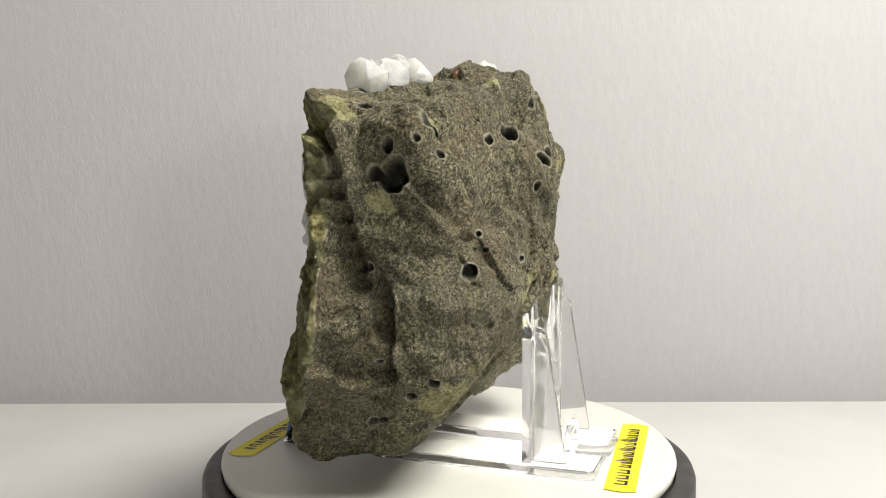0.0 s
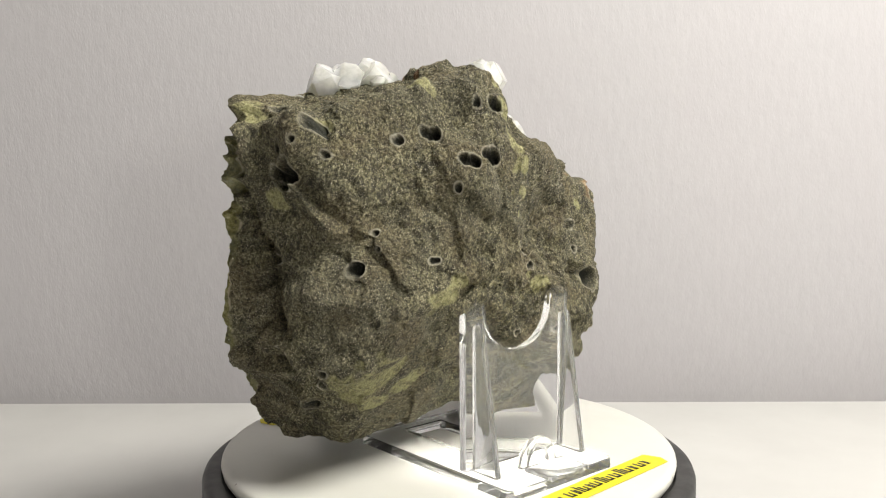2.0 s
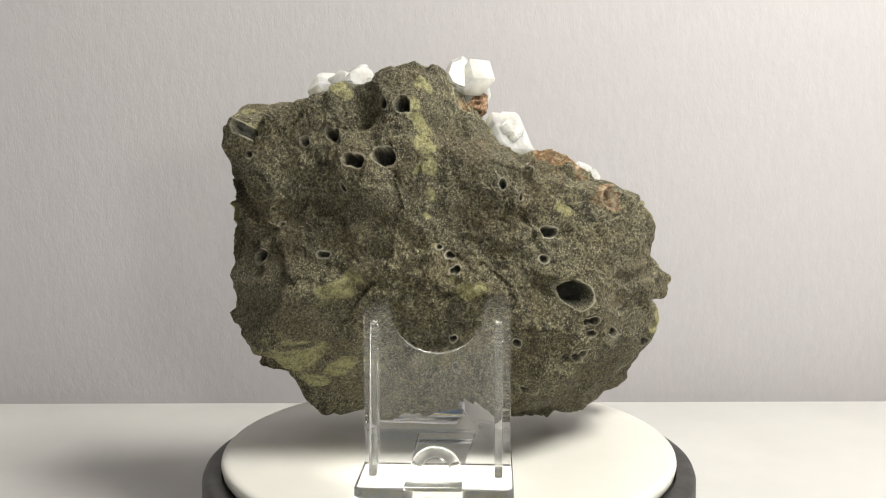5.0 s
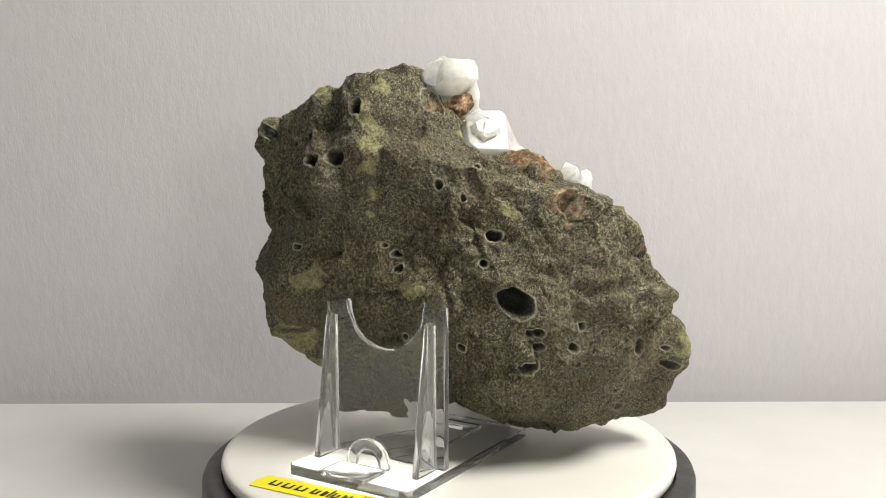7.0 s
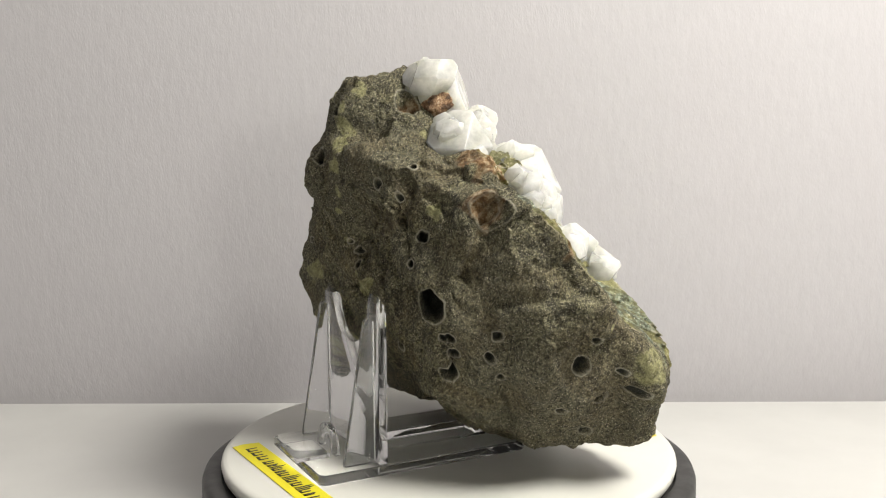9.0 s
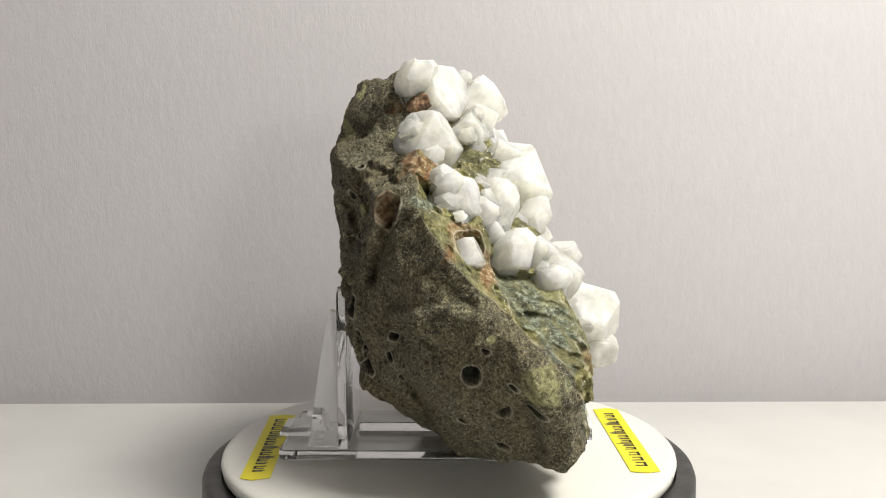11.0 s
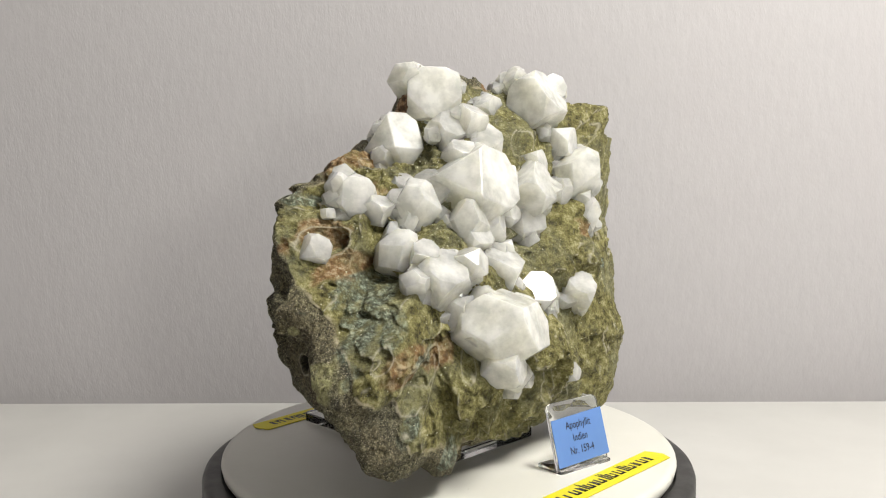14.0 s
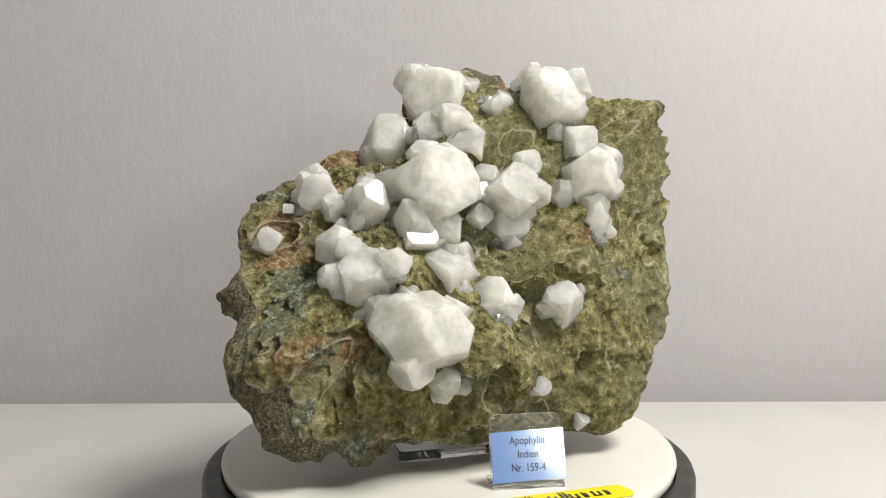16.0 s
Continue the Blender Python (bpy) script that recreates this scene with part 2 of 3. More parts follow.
def stand_part(name, bm, label=""):
    bmesh.ops.transform(bm, matrix=STAND, verts=bm.verts)
    bmesh.ops.recalc_face_normals(bm, faces=bm.faces)
    ob = smooth(part(name, bm, ACRYLIC, stand, label), 35)
    ob.visible_shadow = False
    return ob


def plate_with_hole(outer, hole, z0, z1):
    """A flat plate with one rectangular hole through it."""
    (x0, x1, y0, y1), (a0, a1, b0, b1) = outer, hole
    bm = bmesh.new()
    o = [(x0 + 0.002, y0), (x1 - 0.002, y0), (x1, y0 + 0.002), (x1, y1 - 0.002), (x1 - 0.002, y1), (x0 + 0.002, y1), (x0, y1 - 0.002), (x0, y0 + 0.002)]
    vo = [[bm.verts.new((*p, z)) for p in o] for z in (z0, z1)]
    vi = []
    for z in (z0, z1):
        c = [bm.verts.new((*p, z)) for p in ((a0, b0), (a1, b0), (a1, b1), (a0, b1))]
        vi.append([c[n] for n in (0, 1, 1, 2, 2, 3, 3, 0)])
    for k in range(8):
        j = (k + 1) % 8
        for lo, hi in ((0, 1),):
            bm.faces.new((vo[lo][k], vo[lo][j], vo[hi][j], vo[hi][k]))
            if vi[lo][k] is not vi[lo][j]:
                bm.faces.new((vi[lo][j], vi[lo][k], vi[hi][k], vi[hi][j]))
        for z in (0, 1):
            q = [vo[z][k], vo[z][j], vi[z][j]] + ([vi[z][k]] if vi[z][k] is not vi[z][j] else [])
            bm.faces.new(q)
    bmesh.ops.recalc_face_normals(bm, faces=bm.faces)
    rim = [e for e in bm.edges if len(e.link_faces) == 2 and e.calc_face_angle(0) > 1.2]
    bmesh.ops.bevel(bm, geom=rim, offset=0.0004, segments=1, affect="EDGES")
    return bm


stand_part("base_plate", plate_with_hole((0.0, 0.088, -0.0278, 0.0278), (0.0285, 0.080, -0.0095, 0.0095), 0.0002, 0.0042))


def upright_outline():
    pts = [(-0.0270, 0.0), (0.0270, 0.0)]
    for k in range(7):
        a = math.pi * k / 6
        pts.append((0.0222 + 0.0048 * math.cos(a), 0.0598 + 0.0040 * math.sin(a)))
    for k in range(15):
        a = math.pi * k / 14
        pts.append((0.0170 * math.cos(a), 0.0580 - 0.0160 * math.sin(a)))
    for k in range(7):
        a = math.pi * k / 6
        pts.append((-0.0222 + 0.0048 * math.cos(a), 0.0598 + 0.0040 * math.sin(a)))
    return pts


def standing(bm, u0):
    """Sets a flat plate, drawn as (along, up), upright across the stand."""
    m = Matrix(((0, 0, 1, u0), (1, 0, 0, 0), (0, 1, 0, 0.0043), (0, 0, 0, 1)))
    bmesh.ops.transform(bm, matrix=m, verts=bm.verts)
    return bm


stand_part("upright", standing(prism(upright_outline(), 0.0, 0.0035, 0.0004), 0.0235), "upright plate with a scooped top edge")
for side in (-0.0240, 0.0211):
    rib = prism([(0.0110, 0.0), (0.0234, 0.0), (0.0234, 0.0535), (0.0212, 0.0550), (0.0196, 0.0535)], 0.0, 0.0029, 0.0004)
    bmesh.ops.transform(rib, matrix=Matrix(((1, 0, 0, 0), (0, 0, 1, side), (0, 1, 0, 0.0043), (0, 0, 0, 1))), verts=rib.verts)
    stand_part("rib", rib)


def arch_outline():
    out = [(0.0095 * math.cos(math.pi * k / 12), 0.0105 * math.sin(math.pi * k / 12) ** 0.9) for k in range(13)]
    inner = [(0.0055 * math.cos(math.pi * (12 - k) / 12), 0.0062 * math.sin(math.pi * (12 - k) / 12) ** 0.9) for k in range(13)]
    return out + inner


stand_part("arch", standing(prism(arch_outline(), 0.0, 0.0025, 0.0003), 0.0125), "small clear arch on the base plate")
stand_part("tongue", prism([(-0.003, -0.0100), (0.0105, -0.0100), (0.0105, 0.0100), (-0.003, 0.0100)], 0.0043, 0.0060, 0.0003))

# ---- label holder ----
holder = tagged(new("label_holder"), "small clear acrylic card holder with a blue paper label", "label holder")
LV = Vector((-0.4639, -0.8867, 0)).normalized()     # along its front edge
LN = Vector((-LV.y, LV.x, 0)) * -1                # outwards, to the reader
LN = LN if LN.x < 0 else -LN
HOLDER = Matrix(((LV.x, -LN.x, 0, -0.0611), (LV.y, -LN.y, 0, 0.0085), (0, 0, 1, 0.0002), (0, 0, 0, 1)))
LEAN = HOLDER @ Matrix.Translation((0, 0, 0.0008)) @ Matrix.Rotation(radians(-16), 4, "X")


def rounded(w, h, r, n=5):
    pts = []
    for cx, cy, a0 in ((w / 2 - r, h - r, 0), (-w / 2 + r, h - r, 90)):
        pts += [(cx + r * math.cos(radians(a0 + 90 * k / n)), cy + r * math.sin(radians(a0 + 90 * k / n))) for k in range(n + 1)]
    return [(-w / 2, 0), (w / 2, 0)] + pts


def leaning(bm, y):
    """Sets a plate drawn as (along, up) against the holder's lean."""
    m = LEAN @ Matrix(((1, 0, 0, 0), (0, 0, 1, y), (0, 1, 0, 0), (0, 0, 0, 1)))
    bmesh.ops.transform(bm, matrix=m, verts=bm.verts)
    bmesh.ops.recalc_face_normals(bm, faces=bm.faces)
    return bm


back_plate = smooth(part("back_plate", leaning(prism(rounded(0.0265, 0.0255, 0.003), 0.0, 0.0016, 0.0003), 0.0001), ACRYLIC, holder, "clear leaning back plate"), 35)
foot = box(-0.01325, 0.01325, -0.0012, 0.0115, 0.0, 0.0014, 0.0003)
bmesh.ops.transform(foot, matrix=HOLDER, verts=foot.verts)
foot_plate = smooth(part("foot", foot, ACRYLIC, holder), 35)
back_plate.visible_shadow = foot_plate.visible_shadow = False
card = prism([(-0.0128, 0.0012), (0.0142, 0.0022), (0.0138, 0.0202), (-0.0130, 0.0190)], 0.0, 0.0003)
label_card = part("label", leaning(card, -0.0003), BLUE, holder, "blue paper label with black print")
for k, line in enumerate(("Apophyllit", "Indien", "Nr. 159-4")):
    cu = bpy.data.curves.new("lettering", "FONT")
    cu.body, cu.size, cu.align_x, cu.align_y = line, 0.0037, "CENTER", "CENTER"
    cu.materials.append(INK)
    tx = new("lettering", cu)
    tx.parent = label_card
    tx.matrix_parent_inverse = Matrix.Identity(4)
    flip = Matrix(((1, 0, 0, 0.0004), (0, 0, -1, -0.00042), (0, 1, 0, 0.0159 - 0.0048 * k), (0, 0, 0, 1)))
    tx.matrix_basis = LEAN @ flip
    tx.scale = (0.86, 1.12, 1)

# ---- the specimen ----
specimen = tagged(new("mineral_specimen"), "dark basalt rock with white translucent crystals on green crust", "mineral")
HEART = np.array((0.003, 0.006, 0.080))
# broken faces of the rock: bearing, rise (degrees) and distance from its heart (mm)
FACETS = [
    (291.3, 82.3, 87.0), (140.1, 39.2, 36.1), (30.4, 41.5, 54.1), (284.3, 76.2, 76.8),
    (128.4, 39.9, 35.3), (326.2, 12.6, 54.1), (179.5, 8.0, 69.5), (43.2, 48.4, 70.0),
    (295.7, -14.0, 77.1), (150.0, 28.9, 33.5), (9.3, -3.3, 41.5), (189.3, -0.6, 64.8),
    (102.1, 16.6, 69.1), (322.2, 10.7, 60.1), (178.8, 2.0, 62.3), (26.4, -15.2, 47.0),
    (273.4, -5.0, 94.6), (145.3, 3.9, 54.1), (342.9, -34.8, 41.2), (187.5, -5.6, 79.0),
    (35.4, -27.1, 56.1), (267.3, -43.5, 85.8), (161.2, -39.8, 72.8), (3.6, -41.0, 49.4),
    (179.8, -96.1, 64.8), (85.4, -86.2, 83.0),
]
# swellings (+) and hollows (-): bearing, rise, height (mm), tightness
LUMPS = [
    (295.9, 69.0, -0.4, 29), (147.7, 27.4, -17.7, 14), (39.4, 69.7, -14.6, 16), (213.7, 41.3, 12.2, 31),
    (108.7, 25.0, -13.3, 21), (303.8, 31.2, 9.8, 29), (171.3, 8.8, -14.1, 5), (49.9, 39.5, -3.9, 19),
    (266.0, 14.9, -10.0, 28), (134.6, 24.6, 16.6, 3), (338.9, 14.5, -11.1, 16), (226.2, 21.1, -22.5, 7),
    (101.6, -6.8, -14.6, 25), (318.8, 2.1, -4.0, 16), (193.8, -22.7, -12.3, 26), (55.7, -22.8, 20.0, 9),
    (221.3, -44.8, 3.9, 17), (106.1, -13.4, 17.8, 41), (335.9, -35.8, 3.0, 11), (203.7, -40.8, -7.7, 31),
    (68.2, -65.0, 4.8, 23), (155.6, -91.5, -2.2, 22),
]
# corners and nicks of the outline: bearing, rise, height (mm), tightness
CORNERS = [
    (64.0, 18.1, 0.0, 150), (69.1, -4.4, 2.0, 150), (104.6, -39.1, 2.0, 150), (50.4, -42.6, 1.0, 150), (104.3, -23.4, 1.6, 150),
    (111.8, -6.7, 2.0, 150), (239.3, 9.6, -0.9, 150), (71.3, -33.3, 2.0, 150), (44.8, -3.9, -2.0, 150), (225.5, -23.8, 2.0, 150),
    (55.1, -65.6, 0.2, 150), (222.9, -40.3, 2.0, 150), (265.8, -27.9, 1.8, 60), (242.7, -7.7, -1.3, 150), (213.1, 8.0, 2.0, 63),
    (186.3, -9.4, -2.0, 42), (298.8, 1.3, -1.4, 35), (9.0, -3.6, -1.4, 25), (207.1, 20.9, -2.0, 54), (110.5, -37.9, 2.0, 129),
]
# shoulders and dents along the edges: bearing, rise, height (mm), tightness
SHOULDERS = [
    (237.8, 15.8, 11.4, 79), (230.5, -21.2, 4.4, 58), (234.7, -2.1, 8.3, 79), (219.3, 15.7, 13.4, 86),
    (78.1, 1.0, -7.7, 62), (333.5, 54.7, -14.8, 77), (71.0, 30.8, -4.9, 71), (211.0, -3.3, 9.0, 55),
    (239.1, 31.9, 10.8, 108), (220.7, -28.7, 8.4, 65), (267.3, 20.6, 9.4, 87), (119.5, -14.2, -10.3, 63),
    (55.6, -18.1, -5.6, 68), (27.6, -48.7, 6.7, 63), (236.3, -31.3, -9.5, 66), (252.1, -46.1, 4.2, 71),
    (341.7, 32.9, -2.6, 50), (153.3, -40.8, -9.2, 72), (295.0, 41.7, -3.6, 64), (311.8, 53.2, 7.6, 76),
    (243.5, 67.9, -10.1, 111), (68.7, -45.6, -4.6, 65),
]
# gas bubbles open on the broken faces: bearing, rise, radius (mm)
PITS_END = [
    (273.0, 0.7, 2.4), (289.4, 38.2, 2.2), (258.6, -28.8, 1.8), (265.0, -22, 1.7), (264.2, 29.8, 1.7),
    (275.7, 9.8, 1.1), (257.1, 19.6, 4.5), (256.4, 24.7, 1.8), (253.2, 20.3, 2.3), (248.8, 33.5, 1.7),
    (279.2, 33.4, 1.1), (262.4, 25.2, 1.1), (250.6, 1.8, 1.5), (256.4, -3.9, 1.1), (277.2, 5.7, 0.9),
    (253.5, -17.3, 1.1), (305.2, 50.2, 1.2), (251.0, 42.5, 1.4), (247.6, -36.3, 2.8), (267.7, -25.8, 1.4),
    (35.3, -59.4, 2.4),
]
PITS_BACK = [
    (286.5, 38.3, 1.4), (299.9, 31.8, 2.1), (309.2, 35.6, 2.7), (297.7, 24.4, 1.2), (313.8, 51.1, 2.6), (272.0, 0.5, 1.4),
    (291.0, 2.6, 1.0), (335.8, -39.4, 1.3), (333.8, -67.8, 1.3), (26.2, 13.2, 1.9), (336.4, -4.2, 0.8), (330.0, 7.8, 0.8),
    (13.3, 30.1, 1.0), (37.7, -23.0, 1.3), (264.5, 29.1, 1.9), (266.5, 24.9, 1.2), (280.0, 33.9, 1.2),
]
PITS_SIDE = [
    (32.8, -13.3, 4.8), (40.2, -22.0, 1.7), (55.0, -19.3, 1.7), (39.3, -34.4, 3.3), (53.0, -26.0, 1.5), (56.8, -31.6, 1.2),
    (77.8, -24.1, 2.9), (86.5, -32.3, 2.4), (89.2, -43.4, 1.7), (81.2, -17.5, 1.3), (86.8, -23.4, 1.0), (92.0, -27.5, 1.6),
    (76.5, -37.5, 1.6), (28.1, 12.5, 1.8), (334.3, 3.9, 1.1), (338.8, -3.1, 1.1), (22.0, 0.7, 1.2), (42.0, -27.1, 1.2),
    (20.3, 40.9, 1.2), (1.4, 33.7, 1.4), (40.8, -27.7, 1.2), (12.1, -38.0, 1.4), (338.4, -3.9, 1.2), (335.8, 3.2, 0.8),
    (290.0, 2.6, 1.1), (303.0, 31.8, 2.3), (311.3, 36.3, 2.5),
]
# deeper hollows and pockets: bearing, rise, radius (mm)
HOLLOWS = [
    (51.8, 20.0, 4.1),
    (111.0, -28.0, 5.0), (168.0, 8.0, 4.0), (172.0, -43.0, 4.5),
    (112.9, -25.5, 4.6), (126.8, -28.6, 2.1), (172.2, 8.2, 3.3), (219.2, 0.7, 3.1), (79.4, 8.6, 5.1),
    (104.5, -17.4, 2.5), (142.3, -35.4, 2.8), (232.5, 33, 3.2), (212.0, 50.2, 4.8), (72.6, 50.4, 4.9),
    (209.9, -35.8, 2.0), (196.3, -48.5, 4.3), (53.2, 18.5, 5.1), (16.9, 78.1, 3.0), (342.3, 70.1, 3.5),
    (287.6, 84.5, 3.1),
]
# coloured patches: bearing, rise, radius (mm)
PALE_GREEN = [
    (319.5, 60.3, 2.4), (319.0, 52.2, 2.1), (322.8, 49.2, 2.7), (325.6, 42.6, 4.2), (326.9, 36.9, 3.3), (327.3, 28.5, 2.4),
    (325.5, 20.5, 1.2), (328.1, 8.3, 1.2), (336.4, -8.3, 1.2), (343.6, -14.0, 3.0), (271.9, -29.2, 6.9), (267.3, -38.5, 3.9),
    (293.9, -9.4, 4.2), (349.6, -13.1, 2.3), (268.0, -29, 7.9), (298.9, -5.0, 3.2), (264.0, -34, 5.0), (244.9, 30, 3.9),
    (265.0, 31, 2.5), (255.0, 15.0, 3.3), (276.3, -39, 3.7), (285.5, 49, 2.8), (11.8, 64.3, 2.0), (30.9, 23.1, 1.9),
    (81.2, -13.0, 1.8), (91.4, -19.9, 5.0), (104.9, -7.0, 6.2),
]
RUST = [
    (51.8, 20.0, 4.8), (17.0, 78.0, 2.3), (344.0, 70.0, 2.7), (55.0, 44.0, 6.5), (61.0, 37.0, 4.5),
    (77.0, 12.0, 5.5), (110.0, -20.0, 5.0), (86.0, 2.0, 4.0), (62.0, 50.0, 5.0), (118.0, -24.0, 3.5),
    (255.0, 64.0, 2.1), (80.0, 30.0, 5.0), (216.0, 6.0, 3.0),
]
TEAL = [
    (98.0, -9.0, 7.5), (105.0, -12.0, 5.0), (91.0, -6.0, 5.0), (65.0, 21.0, 4.5), (120.0, -46.0, 2.5),
    (110.0, -33.0, 3.2), (39.0, 69.0, 3.0), (172.0, -41.0, 2.2), (113.0, -22.0, 2.2), (226.0, -6.0, 2.1),
]
# broken ledges: bearing and rise of both ends, height (mm)
STEPS = [
    (334.1, 53.2, 334.1, 15.1, 2.6), (9.3, 35.2, 26.8, -6.0, 2.2), (41.2, 18.1, 47.3, -5.0, 2.6), (283.5, 46, 298.9, 25, 2.0),
    (244.1, 10.0, 271.1, 3.0, 2.4), (271.1, 3.0, 278.3, -13.0, 2.4), (304.1, 11.0, 314.4, -2.0, 1.8), (256.0, 3.0, 269, -9.0, 1.8),
    (246.6, -11.0, 257, -18.0, 1.8), (269.1, 46, 268, 20.0, 1.4), (63.8, 13.0, 79.1, -12.0, 2.0),
]
# crystals: place (mm from the turntable's centre), half width (mm), stretch, bearing and rise of the long axis
CRYSTALS_TOP = [
    (7.0, -1.0, 141.0, 11.8, 1.1, 121, 15), (-24.8, -33.1, 138.8, 11.1, 1.1, 175, 37),
    (-12.6, -33.3, 146.2, 5.8, 1.0, 122, 28), (-15.5, -30.8, 130.1, 6.5, 1.2, 150, 10),
    (-8.5, -18.9, 136.3, 6.3, 1.0, 170, 7), (13.7, 18.3, 121.2, 10.2, 1.1, 144, 33),
    (-5.1, 12.0, 127.5, 6.6, 1.0, 147, 38), (-12.3, 6.4, 131.6, 5.9, 1.0, 170, 62),
    (-15.0, 1.3, 122.5, 7.9, 1.0, 136, 42),
]
CRYSTALS_MIDDLE = [
    (-18.3, 20.8, 105.4, 14.3, 1.1, 167, 19), (-4.8, 38.9, 99.3, 9.2, 1.15, 115, 63),
    (14.5, 51.0, 103.1, 7.8, 1.0, 137, 20), (-5.9, 55.1, 85.1, 7.5, 1.15, 181, 38),
    (-21.4, 53.0, 74.6, 9.1, 1.0, 150, 50), (-40.0, 41.0, 58.5, 13.2, 1.3, 48, 12),
    (-38.4, 29.0, 39.4, 7.4, 1.3, 143, 5), (-30.8, 22.2, 75.0, 8.7, 1.1, 164, 60),
    (-41.3, 8.5, 64.8, 7.6, 1.1, 130, 40),
]
CRYSTALS_LOWER = [
    (-49.5, -17.7, 63.1, 7.2, 1.0, 137, 48), (-49.9, -5.4, 33.1, 4.2, 1.0, 169, 14),
    (-49.8, -27.9, 16.1, 3.3, 1.0, 177, 42), (-40.8, -38.6, 107.8, 11.3, 1.2, 166, 53),
    (-44.9, -37.4, 91.0, 5.9, 1.7, 147, 49), (-33.3, -38.7, 123.3, 7.1, 1.0, 180, 6),
    (-31.4, -7.2, 104.7, 9.5, 1.1, 178, 25), (-28.2, -8.0, 91.8, 7.6, 1.0, 150, 9),
    (-27.8, 5.2, 95.7, 4.3, 1.0, 167, 18),
]
CRYSTALS_LONE = [
    (-31.9, -13.8, 114.7, 5.4, 1.0, 180, 17), (17.6, 71.3, 85.6, 5.2, 1.0, 157, 25),
    (17.0, 62.7, 98.4, 2.2, 1.0, 160, 12), (-30.7, -56.4, 136.3, 3.5, 1.0, 128, 48),
    (-21.3, 30.2, 88.7, 7.8, 1.0, 171, 36), (-29.4, 45.5, 80.6, 5.8, 1.0, 184, 13),
    (-25.8, 48.2, 64.1, 6.5, 1.0, 178, 10), (-10.7, 52.8, 81.2, 4.3, 1.0, 187, 40),
    (3.2, 50.3, 99.4, 4.9, 1.0, 160, 63),
]

def ways(az, el):
    az, el = np.radians(np.asarray(az, float)), np.radians(np.asarray(el, float))
    return np.stack([np.cos(az) * np.cos(el), np.sin(az) * np.cos(el), np.sin(el)], -1)


def lattice(ix, iy, iz, seed):
    h = (ix.astype(np.int64) * 374761393 + iy.astype(np.int64) * 668265263 + iz.astype(np.int64) * 2147483647 + seed * 974711) & 0xFFFFFFFF
    h = ((h ^ (h >> 13)) * 1274126177) & 0xFFFFFFFF
    h = ((h ^ (h >> 16)) * 2246822519) & 0xFFFFFFFF
    return ((h ^ (h >> 15)) & 0xFFFF) / 32767.5 - 1.0


def grain_noise(p, size, seed):
    """Smooth noise, -1 to 1, with lumps of that size in metres."""
    q = p / size + 100.0
    i = np.floor(q)
    f = q - i
    f = f * f * f * (f * (f * 6 - 15) + 10)
    i = i.astype(np.int64)
    out = 0
    for dx in (0, 1):
        for dy in (0, 1):
            for dz in (0, 1):
                w = np.where(dx, f[:, 0], 1 - f[:, 0]) * np.where(dy, f[:, 1], 1 - f[:, 1]) * np.where(dz, f[:, 2], 1 - f[:, 2])
                out = out + w * lattice(i[:, 0] + dx, i[:, 1] + dy, i[:, 2] + dz, seed)
    return out


def rock_radius(d):
    """Distance of the rock's plain form from its heart, by direction, and how far each direction lies on the crusted front."""
    fa = np.array(FACETS)
    inv = np.maximum(d @ ways(fa[:, 0], fa[:, 1]).T, 0) / (fa[:, 2] * 0.001)
    total = (inv ** 36).sum(1)
    r = 1 / np.maximum(total ** (1 / 36), 3)
    lu = np.array(LUMPS + CORNERS + SHOULDERS)
    r = r + (lu[:, 2] * 0.001 * np.exp((d @ ways(lu[:, 0], lu[:, 1]).T - 1) * lu[:, 3])).sum(1)
    front = (fa[:, 0] > 125) & (fa[:, 0] < 212) & (fa[:, 1] > -50)
    share = (inv[:, front] ** 36).sum(1) / np.maximum(total, 1e-30)
    return np.maximum(r, 0.01), share


def toward(rows, d):
    """For each row (bearing, rise, radius) the distance of every direction from it, in radii."""
    for az, el, rad in rows:
        h = ways(az, el)
        rh = rock_radius(h[None])[0][0]
        near = np.nonzero(d @ h > math.cos(min(1.2, 2.6 * rad * 0.001 / rh + 0.02)))[0]
        yield near, np.arccos(np.clip(d[near] @ h, -1, 1)) * rh / (rad * 0.001), rad * 0.001


def chips(p, seeds, tilt, step, rng):
    """Flat splinters: each point takes the tilted plane of its nearest seed."""
    c = p[rng.integers(0, len(p), seeds)]
    slope = rng.normal(0, tilt, (seeds, 3))
    rise = rng.normal(0, step, seeds)
    out = np.empty(len(p))
    for a in range(0, len(p), 40000):
        q = p[a:a + 40000]
        dist = np.sqrt(((q[:, None, :] - c[None]) ** 2).sum(2)) if seeds < 40 else np.sqrt(np.maximum((q ** 2).sum(1)[:, None] - 2 * q @ c.T + (c ** 2).sum(1)[None], 0))
        two = np.argpartition(dist, 1, axis=1)[:, :2]
        row = np.arange(len(q))
        h = []
        for k in (0, 1):
            i = two[:, k]
            h.append(((q - c[i]) * slope[i]).sum(1) + rise[i])
        small = np.minimum(dist[row, two[:, 0]], dist[row, two[:, 1]])
        w = [np.exp(-(dist[row, two[:, k]] - small) / 0.0011) for k in (0, 1)]
        out[a:a + 40000] = (h[0] * w[0] + h[1] * w[1]) / (w[0] + w[1])
    return np.clip(out, -0.004, 0.004)


